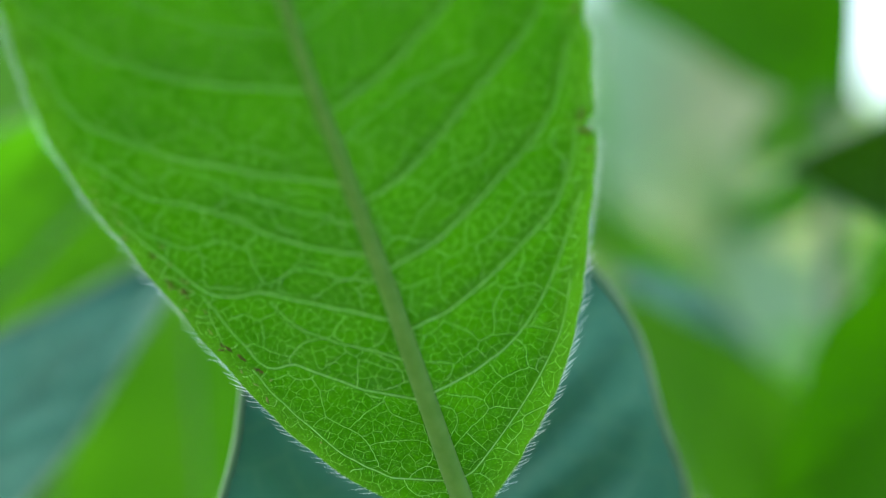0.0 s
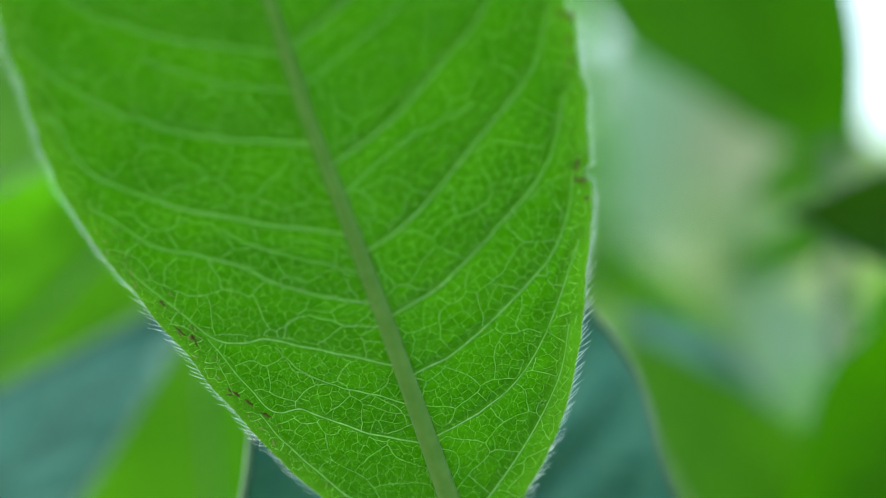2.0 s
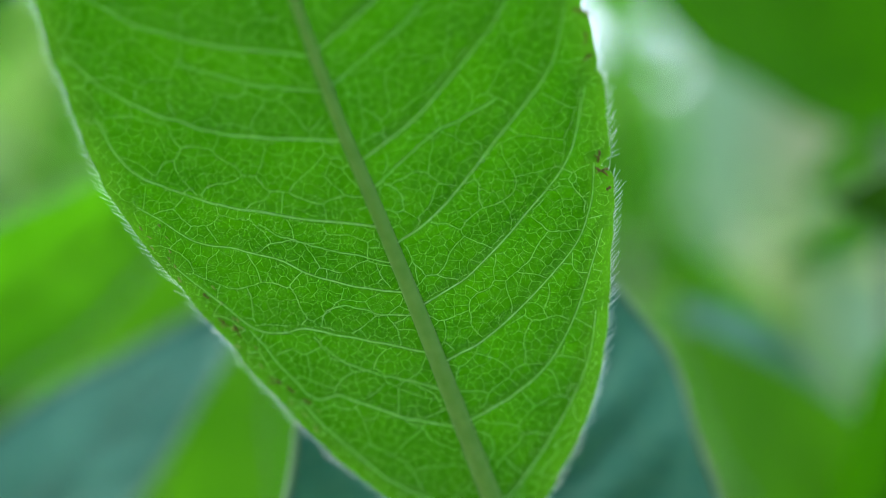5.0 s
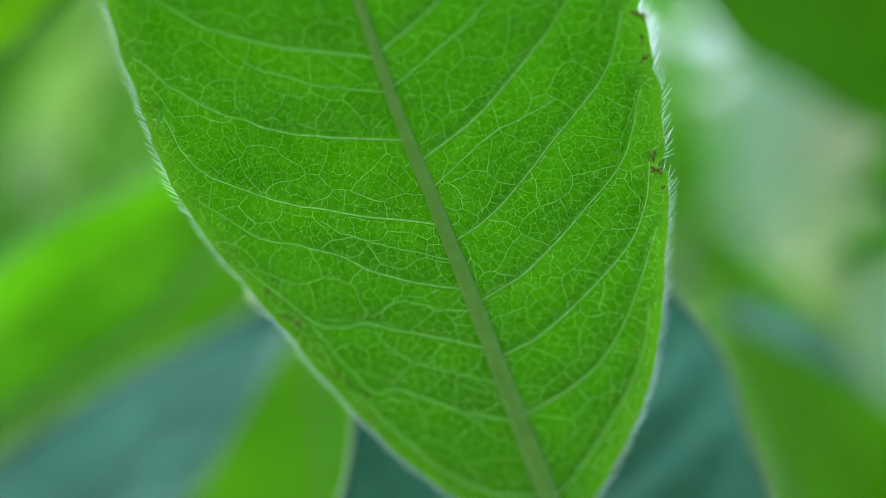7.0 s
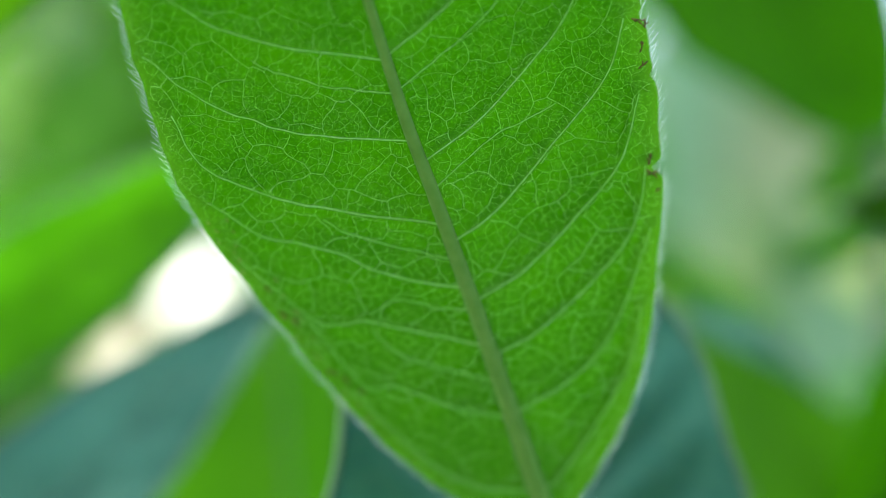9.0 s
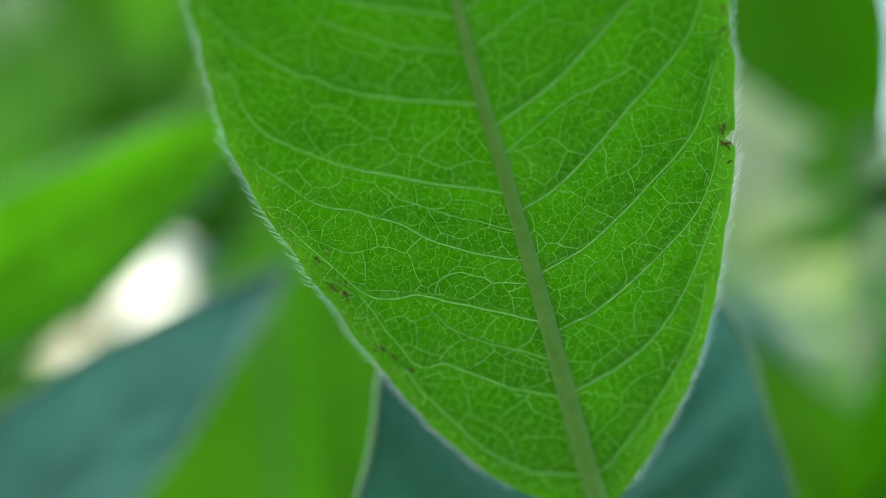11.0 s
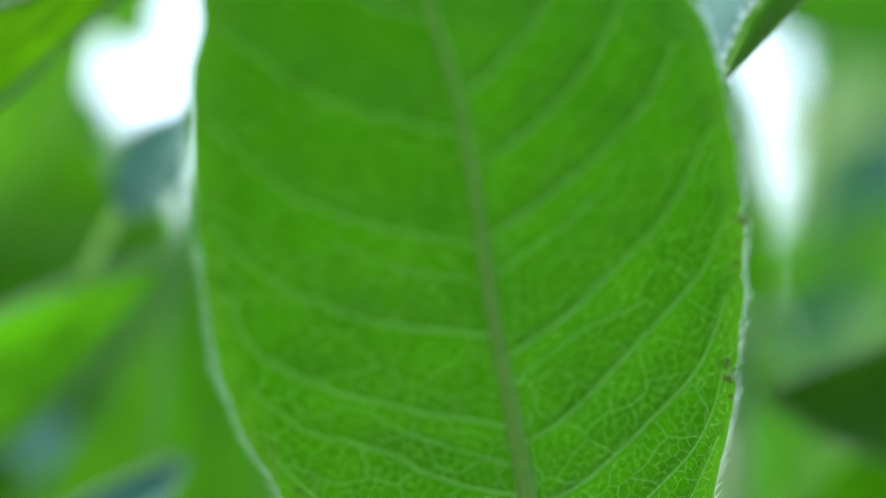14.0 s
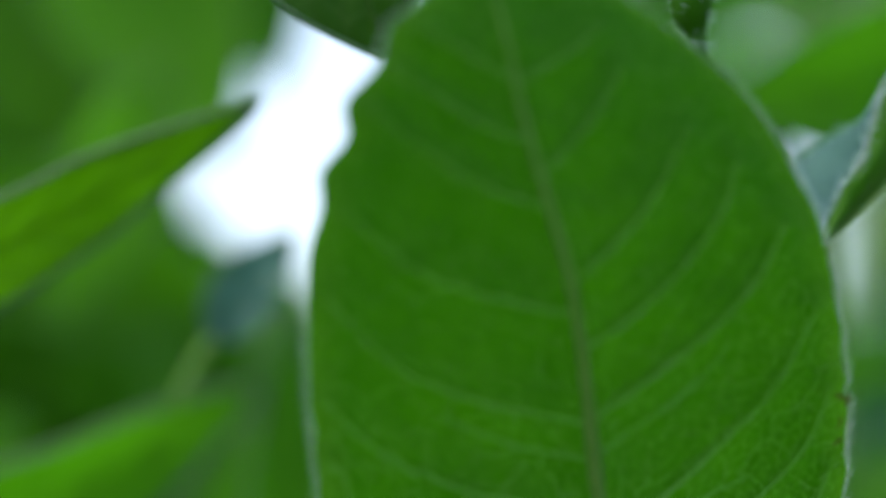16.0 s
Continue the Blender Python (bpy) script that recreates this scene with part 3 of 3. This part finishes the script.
leaf((4.5, 30.0, -60.8), (-0.4, 34.0, 12.3), 46.5, (0.1, -1, 0.35), 3, 0.25, LEAF_UPPER, "blue-green hairy leaf behind the pale green one", rim=0.36)
leaf((-92.0, 66.0, -66.5), (-28.9, 78.0, -6.8), 25, (0.05, -1, 0.3), 2, 0.06, LEAF_UPPER, "blue-green leaf with a pale margin, half hidden", blunt=0.66, rim=0.42)
leaf((-103.4, 110.0, -29.5), (-30.0, 100.0, 20.5), 22.5, (-0.1, -1, -0.5), 4, 0.3, LEAF_MID, "mid-green leaf lit from behind, pale margin", rim=0.5)
leaf((-33.7, 150.0, -113.2), (-24.7, 150.0, 19.7), 62, (0, -1, -0.3), 3, 0.2, LEAF_GREEN, "broad soft green leaf in the shade of others")
leaf((25.2, 150.0, 85.8), (77.0, 150.0, 14.0), 45, (0.2, -1, -0.4), 4, 0.3, LEAF_DARK, "dark green leaf hanging from a thin stem")
# Turned away from the sky; its shade is painted by the darker material.
leaf((106.0, 90.0, 13.0), (47.5, 75.0, 4.3), 27, (0, -1, -0.5), 3, 0.3, LEAF_SHADED, "pointed green leaf beside the stem, painted dark for shade")
leaf((80.0, 150.0, 9.0), (52.0, 150.0, -6.5), 9, (0, -1, -0.3), 2, 0.3, LEAF_MID, "narrow green leaf growing from the thin stem")
leaf((33.0, 128.0, -11.5), (64.0, 128.0, -38.0), 12, (0, -1, 0.5), 2, 0.3, LEAF_BLUE, "narrow blue-green leaf pointing to the ground")
leaf((73.7, 120.0, -61.4), (30.7, 120.0, -13.4), 24, (0.2, -1, -0.2), 3, 0.3, LEAF_GREEN, "bright green leaf below the blue-green ones")
leaf((91.8, 100.0, -4.3), (51.0, 100.0, -48.6), 36, (0, -1, -0.2), 3, 0.3, LEAF_DARK, "large dark green leaf low beside the stem")
leaf((-92.7, 58.0, 13.6), (-37.4, 50.0, 51.0), 12.5, (0.2, -1, -0.6), 2, 0.1, LEAF_OLIVE, "dull green arching leaf with a pale upper margin", rim=0.4)
# Shade on this overhanging leaf is part of its painted colour.
leaf((-42.5, 30.0, 81.4), (-26.4, 20.0, 49.9), 26, (0.1, -1, -0.5), 3, 0.3, LEAF_SHADED, "green leaf hanging over the gap, painted dark for shade")
leaf((116.9, 110.0, 88.3), (33.9, 100.0, 67.6), 35, (0, -1, -0.2), 3, 0.25, LEAF_MID, "green leaf lying level behind the young leaf")
leaf((-39.4, 90.0, 24.3), (-29.3, 90.0, 40.2), 9.5, (0, -1, 0.4), 2, 0.3, LEAF_BLUE, "blue-green leaf tip against the bright sky")
leaf((-51.0, 200.0, 83.5), (-66.5, 200.0, 30.0), 22, (0, -1, -0.5), 2, 0.3, LEAF_FRESH, "small fresh green leaf hanging behind the arching one")
leaf((-41.8, 300.0, 180.6), (-21.2, 300.0, 101.9), 36, (0.1, -1, 0.4), 3, 0.3, LEAF_MID, "mid-green leaf hanging beside the bright gap")
leaf((-20.0, 330.0, -34.0), (-76.0, 330.0, -10.0), 15, (0, -1, 0.4), 2, 0.3, LEAF_BLUE, "blue-green leaf below a gap of sky")
leaf((-80.9, 280.0, 154.9), (-32.5, 280.0, 79.0), 54, (0.1, -1, 0.4), 3, 0.3, LEAF_FRESH, "broad fresh green leaf hanging beside the bright gap")
leaf((-104.0, 300.0, 66.0), (-22.0, 300.0, 40.0), 40, (0.1, -1, -0.3), 3, 0.3, LEAF_GREEN, "green leaf below the bright gap")
leaf((290.4, 500.0, 118.8), (232.7, 500.0, 6.9), 40, (0, -1, 0.4), 3, 0.3, LEAF_UPPER, "pale blue-green leaf among bright gaps")
leaf((208.0, 420.0, 172.0), (205.0, 420.0, 92.0), 12, (0.3, -1, -0.2), 2, 0.3, LEAF_DARK, "narrow dark green leaf between bright gaps")
leaf((276.0, 450.0, 82.0), (198.0, 450.0, 32.0), 24, (0, -1, -0.2), 2, 0.3, LEAF_GREEN, "green leaf below the bright gaps")
leaf((72.9, 150.0, 14.6), (57.7, 150.0, 7.8), 11, (0, -1, 0.2), 2, 0.3, LEAF_GREEN, "green leaf growing from the thin stem")
leaf((34.0, 220.0, -3.0), (70.0, 220.0, -24.0), 15, (0, -1, -0.3), 2, 0.3, LEAF_GREEN, "bright green leaf peeping out behind the blue-green one")
# Leaf shapes added to fill pale blurred patches; their brightness is painted on.
leaf((152.0, 950.0, 230.0), (147.0, 950.0, -60.0), 62, (0.1, -1, 0.2), 6, 0.2, PATCH_TEAL, "long leaf shape standing in for a hazy teal patch of distance")
leaf((146.0, 962.0, 82.0), (312.0, 1000.0, 40.0), 84, (0, -1, 0.3), 6, 0.2, PATCH_TAN, "leaf shape standing in for a bright tan patch of distance")
leaf((-338.0, 900.0, 178.0), (-282.0, 900.0, 40.0), 96, (0, -1, 0.3), 4, 0.2, PATCH_LIME, "leaf shape standing in for a pale lime-green patch of distance")
leaf((239.0, 920.0, -22.0), (259.0, 900.0, 24.0), 30, (0, -1, 0.3), 3, 0.2, PATCH_LIT, "leaf of a farther shrub, painted pale yellow-green as if brightly lit")
leaf((239.0, 921.0, -8.0), (322.0, 900.0, -20.0), 40, (0, -1, 0.3), 3, 0.2, PATCH_LIT, "leaf of a farther shrub, painted pale yellow-green as if brightly lit")
leaf((238.0, 920.0, -10.0), (250.0, 920.0, -130.0), 70, (0, -1, 0.3), 4, 0.2, PATCH_TEAL, "leaf shape standing in for a pale grey-green patch of distance")
leaf((-20.0, 112.0, -78.0), (-27.5, 110.0, 34.0), 19, (0.1, -1, -0.2), 2, 0.2, LEAF_MID, "mid-green leaf hanging close behind the large one")
leaf((-118.0, 345.0, 176.0), (-70.0, 345.0, 74.0), 50, (0, -1, 0.3), 3, 0.3, LEAF_FRESH, "fresh green leaf of the shrub above the arching one")
SWAYING = leaf((-97.6, 200.0, -39.0), (-49.6, 200.0, 1.3), 36, (0, -1, -0.3), 3, 0.2, LEAF_GREEN, "bright green leaf swaying before a gap of sky")
leaf((-63.6, 380.0, -46.6), (-63.6, 380.0, 13.4), 21, (0, -1, -0.3), 2, 0.2, LEAF_DARK, "green leaf round a small gap of sky")
leaf((-50.9, 383.0, -4.2), (-107.9, 383.0, 14.4), 21, (0, -1, -0.3), 2, 0.2, LEAF_GREEN, "green leaf round a small gap of sky")
leaf((-88.7, 386.0, 19.2), (-121.1, 386.0, -25.5), 21, (0, -1, -0.3), 2, 0.2, LEAF_GREEN, "green leaf round a small gap of sky")
leaf((-104.5, 389.0, -46.5), (-54.2, 389.0, -30.2), 21, (0, -1, -0.3), 2, 0.2, LEAF_DARK, "green leaf round a small gap of sky")
leaf((-114.6, 392.0, -10.4), (-92.0, 392.0, -46.5), 12, (0, -1, -0.3), 2, 0.2, LEAF_GREEN, "green leaf round a small gap of sky")
leaf((-110.2, 395.0, -8.8), (-149.0, 395.0, -37.0), 21, (0, -1, -0.3), 2, 0.2, LEAF_GREEN, "green leaf round a small gap of sky")
leaf((-149.6, 398.0, -30.0), (-118.6, 398.0, -72.8), 21, (0, -1, -0.3), 2, 0.2, LEAF_DARK, "green leaf round a small gap of sky")
leaf((-123.1, 401.0, -68.6), (-88.1, 401.0, -43.2), 21, (0, -1, -0.3), 2, 0.2, LEAF_GREEN, "green leaf round a small gap of sky")


# ---- stem ----
def stem(points, radius, label):
    pts = [at(*p) for p in points]
    n = len(pts)
    fine = []
    for i in range(n - 1):
        for k in range(6):
            fine.append(pts[i].lerp(pts[i + 1], k / 6))
    fine.append(pts[-1])
    v, f = tube(fine, [radius / 1000 * (1 + 0.06 * math.sin(i * 1.7)) for i in range(len(fine))], 10)
    return tagged(mesh_object("stem", v, f, STEM), label, "stem", "stems of the shrub")


stem([(73.0, 150, 18.5), (73.1, 150, 14.6), (74.7, 150, -26.3), (84, 150, -120), (90, 150, -600), (90, 100, -1300)], 2.1, "thin grey-green upright stem of the shrub")
stem([(6, 30, -44), (7, 32, -60), (6, 38, -100), (4, 60, -400), (0, 80, -1205)], 2.4, "hairy green stem that carries the large leaf")
stem([(-98, 200, -41), (-99, 200, -60), (-100, 195, -300), (-100, 180, -1215)], 2.0, "green stem that carries the swaying leaf")
stem([(-98, 66, -74), (-100, 66, -90), (-100, 70, -300), (-100, 90, -1210)], 2.2, "green stem of the shrub, out of focus")
stem([(152, 951, 236), (147, 962, 84), (150, 975, -300), (150, 1000, -1330)], 4.0, "pale grey-green stem of a farther shrub")
stem([(238, 921, -6), (240, 926, -60), (250, 940, -400), (250, 950, -1330)], 4.0, "pale grey-green stem of a farther shrub")
stem([(-340, 901, 184), (-346, 905, 120), (-350, 930, -400), (-350, 950, -1330)], 4.0, "pale grey-green stem of a farther shrub")
stem([(118, 110, 87), (121, 111, 70), (122, 115, -300), (125, 120, -1215)], 2.0, "green stem that carries the level leaf")
stem([(33.5, 220, -1), (32, 220, -14), (29, 222, -120), (30, 225, -1215)], 1.6, "thin green stem behind the blue-green leaf")
stem([(-20.2, 112, -80), (-19.6, 112, -90), (-19, 112, -104), (-18, 115, -300), (-15, 120, -1215)], 2.0, "green stem of the shrub behind the large leaf")


# ---- young folded leaf and a bud ----
def curve_point(points, s):
    x = s * (len(points) - 1)
    i = min(int(x), len(points) - 2)
    u = x - i
    p = [Vector(points[min(max(k, 0), len(points) - 1)]) for k in (i - 1, i, i + 1, i + 2)]
    return 0.5 * (2 * p[1] + (p[2] - p[0]) * u + (2 * p[0] - 5 * p[1] + 4 * p[2] - p[3]) * u * u + (3 * p[1] - p[0] - 3 * p[2] + p[3]) * u ** 3)


def young_leaf():
    thing = tagged(new("young_leaf"), "young folded leaf, green outside, blue-green inside, hairy rim", "leaf", "leaves of the shrub")
    rim = [(15.2, 12.0, 35.3), (17.1, 11.5, 40.2), (18.9, 11.0, 43.8), (20.1, 11.5, 47.6), (22.0, 12.0, 52.7), (25.9, 12.0, 59.7), (32.2, 13.0, 68.2)]
    fold = [(15.9, 13.0, 34.9), (18.2, 13.0, 37.2), (20.7, 13.0, 40.0), (25.3, 13.5, 45.0), (29.1, 14.0, 50.3), (33.6, 15.0, 57.9), (35.2, 14.0, 67.8)]
    inner = [(15.8, 26.0, 43.3), (17.6, 26.0, 45.3), (20.2, 25.0, 47.6), (21.4, 20.0, 48.6), (21.6, 14.0, 49.0), (22.6, 13.0, 53.2), (26.6, 13.0, 60.4)]
    thing.location = at(*fold[0])
    o = Vector(thing.location)

    def sheet(name, one, two, bulge, mat):
        v, f, mm = [], [], []
        for i in range(49):
            for k in range(17):
                s, u = i / 48, k / 16
                p = curve_point(one, s).lerp(curve_point(two, s), u)
                p += Vector((0, bulge * math.sin(math.pi * u), 0)) + Vector((0.1, 0.2, 0.1)) * noise.noise((s * 9, u * 4, bulge))
                v.append(at(*p) - o)
                mm.append((u * 8, s * 40, bulge))
        for i in range(48):
            for k in range(16):
                f.append((i * 17 + k, i * 17 + k + 1, i * 17 + k + 18, i * 17 + k + 17))
        store(mesh_object(name, v, f, mat, thing), "leaf_mm", mm)
    sheet("outer_blade", fold, rim, -1.6, LEAF_GREEN)
    sheet("inner_blade", rim, inner, 2.0, LEAF_YOUNG)
    rng = random.Random(11)
    for name, line, r in (("margin", rim, 0.12e-3), ("midrib", fold, 0.35e-3)):
        v, f = tube([at(*curve_point(line, i / 40)) - o for i in range(41)], [r] * 41, 6)
        mesh_object(name, v, f, MARGIN if name == "margin" else MIDRIB, thing)
    hairs = []
    for line, count in ((rim, 420), (fold, 170), (inner, 80)):
        for i in range(count):
            root = at(*curve_point(line, rng.random() * 0.8))
            way = Vector((rng.uniform(-1, 1), rng.uniform(-1, 0.6), rng.uniform(-1, 1))).normalized()
            hairs.append(hair_piece(root - o, way, Vector((0, 0, 0.4)), rng.uniform(0.5, 1.6) / 1000, 0.020e-3))
    v, f = join(hairs)
    mesh_object("margin_hair", v, f, HAIR, thing)["kind"] = "stuff"


young_leaf()


def bud():
    thing = tagged(new("leaf_bud"), "dark green hairy bud on a thin stalk", "bud")
    line = [(2.6, 12.0, 49.0), (2.2, 12.0, 51.5), (1.6, 12.0, 54.0), (1.0, 12.0, 56.0), (0.8, 12.0, 59.0), (0.8, 12.0, 64.0), (1.0, 12.5, 72.0), (0.6, 13.0, 84.0)]
    size = [0.6, 0.7, 0.9, 1.9, 2.3, 2.2, 1.5, 0.5]
    thing.location = at(*line[0])
    o = Vector(thing.location)
    v, f = tube([at(*curve_point(line, i / 42)) - o for i in range(43)], [1e-3 * np.interp(i / 6, range(8), size) for i in range(43)], 12)
    mesh_object("bud_scale", v, f, LEAF_DARK, thing)
    rng = random.Random(2)
    hairs = []
    for i in range(220):
        s = rng.random()
        c = curve_point(line, s)
        way = Vector((rng.uniform(-1, 1), rng.uniform(-1, 1), rng.uniform(-0.3, 0.3))).normalized()
        hairs.append(hair_piece(at(*(c + way * float(np.interp(s * 7, range(8), size)) * 0.95)) - o, way, Vector((0, 0, -0.5)), rng.uniform(0.6, 1.6) / 1000, 0.026e-3))
    v, f = join(hairs)
    mesh_object("bud_hair", v, f, HAIR, thing)["kind"] = "stuff"


bud()

# ---- thickets behind: many leaves, with gaps through which the sky shows ----
GAPS = [(172, 82, 20, 34), (154, 72, 14, 25), (183, 90, 9, 40), (207, 104, 9, 9), (-2, 114, 40, 50), (-87, -17, 15, 15), (-113, -36, 11, 10), (138, 6, 4, 4), (-153, 66, 8, 8), (-168, 34, 6, 10), (-126, 76, 8, 6)]
FAR_GAPS = [(462, 215, 66, 86), (435, 222, 45, 58), (64, 275, 120, 140), (-195, -44, 85, 80), (-270, -94, 80, 70), (606, 274, -12, -12), (547, 243, -25, 48), (556, 186, -8, 4), (277, 96, -16, -16), (326, 56, -6, -6), (392, 18, -12, -12), (458, 8, -12, -10)]


def thicket(name, y, step, size, box, material, gaps, label, seed, keep=1.0, spread=0.12):
    rng = random.Random(seed)
    pieces = []
    x0, x1, z0, z1 = box
    z = z0
    while z < z1:
        x = x0
        while x < x1:
            cx, cz = x + rng.uniform(-0.5, 0.5) * step, z + rng.uniform(-0.5, 0.5) * step
            x += step
            length = size * rng.uniform(0.7, 1.3)
            clear = 0.3 * length
            if rng.random() > keep or any(((cx - gx) / (rx + clear)) ** 2 + ((cz - gz) / (rz + clear)) ** 2 < 1 for gx, gz, rx, rz in gaps):
                continue
            turn = rng.uniform(0, 2 * math.pi)
            axis = Vector((math.cos(turn), rng.uniform(-0.5, 0.5), math.sin(turn))).normalized()
            up = Vector((rng.uniform(-0.6, 0.6), -1, rng.uniform(-0.8, 0.8)))
            up = (up - axis * up.dot(axis)).normalized()
            side = axis.cross(up)
            c = Vector((cx, y + rng.uniform(-spread, spread) * y, cz))
            v, f = [], []
            for i in range(7):
                s = i / 6
                w = 0.24 * length * math.sin(math.pi * min(max(s, 0.02), 0.98) ** 0.8)
                for u in (-1, 0, 1):
                    v.append(at(*(c + axis * (length * (s - 0.5)) + side * (w * u) + up * (0.12 * length * (4 * s * (1 - s)) - 0.25 * w * (1 - abs(u))))))
            for i in range(6):
                for k in range(2):
                    f.append((i * 3 + k, i * 3 + k + 1, i * 3 + k + 4, i * 3 + k + 3))
            pieces.append((v, f))
        z += step
    v, f = join(pieces)
    return tagged(mesh_object(name, v, f, material), label, "foliage", kind="stuff")


thicket("thicket", 400, 14, 46, (-330, 60, -260, 330), NEAR_THICKET, GAPS, "dense green leaves of the shrub, far out of focus", 3)
thicket("thicket", 520, 17, 50, (60, 480, -260, 330), NEAR_THICKET, [(gx * 1.2, gz * 1.2, rx * 1.3, rz * 1.3) for gx, gz, rx, rz in GAPS] + [(117, 46, 66, 54), (262, 130, 10, 10), (237, 118, 4, 34), (173, 9, 4, 4), (204, 4, 2, 4), (227, 50, 8, 18), (154, -41, 26, 22)], "sparse green leaves with bright gaps, far out of focus", 5, 0.5)
# Looks hazy only through its pale leaf colour; no air haze is drawn.
thicket("far_thicket", 1250, 34, 120, (-1100, 1300, -800, 900), HAZED_THICKET, FAR_GAPS, "leaves of a farther shrub, haze painted in as pale colour", 8, 0.72)

# the lower part of the shrub, down to the soil
thicket("thicket", 480, 44, 85, (-340, 480, -1180, -280), NEAR_THICKET, [], "lower green leaves of the shrub above the soil", 12, 0.9, 0.45)
thicket("far_thicket", 1250, 70, 150, (-1100, 1300, -1300, -820), HAZED_THICKET, [], "lower leaves of the farther shrub, painted pale for haze", 14, 0.9, 0.25)


def motions():
    """One leaf sways in the breeze and bares a gap; the rest of the shrub hangs still."""
    home = SWAYING.location.copy()
    rows = [(0.0, 0, 0), (4.0, 1, 0), (6.5, 0, 0), (7.0, -3, 1), (7.5, -9, 4), (8.0, -16, 8), (8.5, -21, 11), (9.0, -25, 13), (11.5, -22, 12), (12.5, -18, 10), (13.5, -20, 10), (16.0, -20, 10)]
    walk(SWAYING, [(t, Matrix.Translation(home + at(x, 0, z) - at(0, 0, 0))) for t, x, z in rows])


motions()
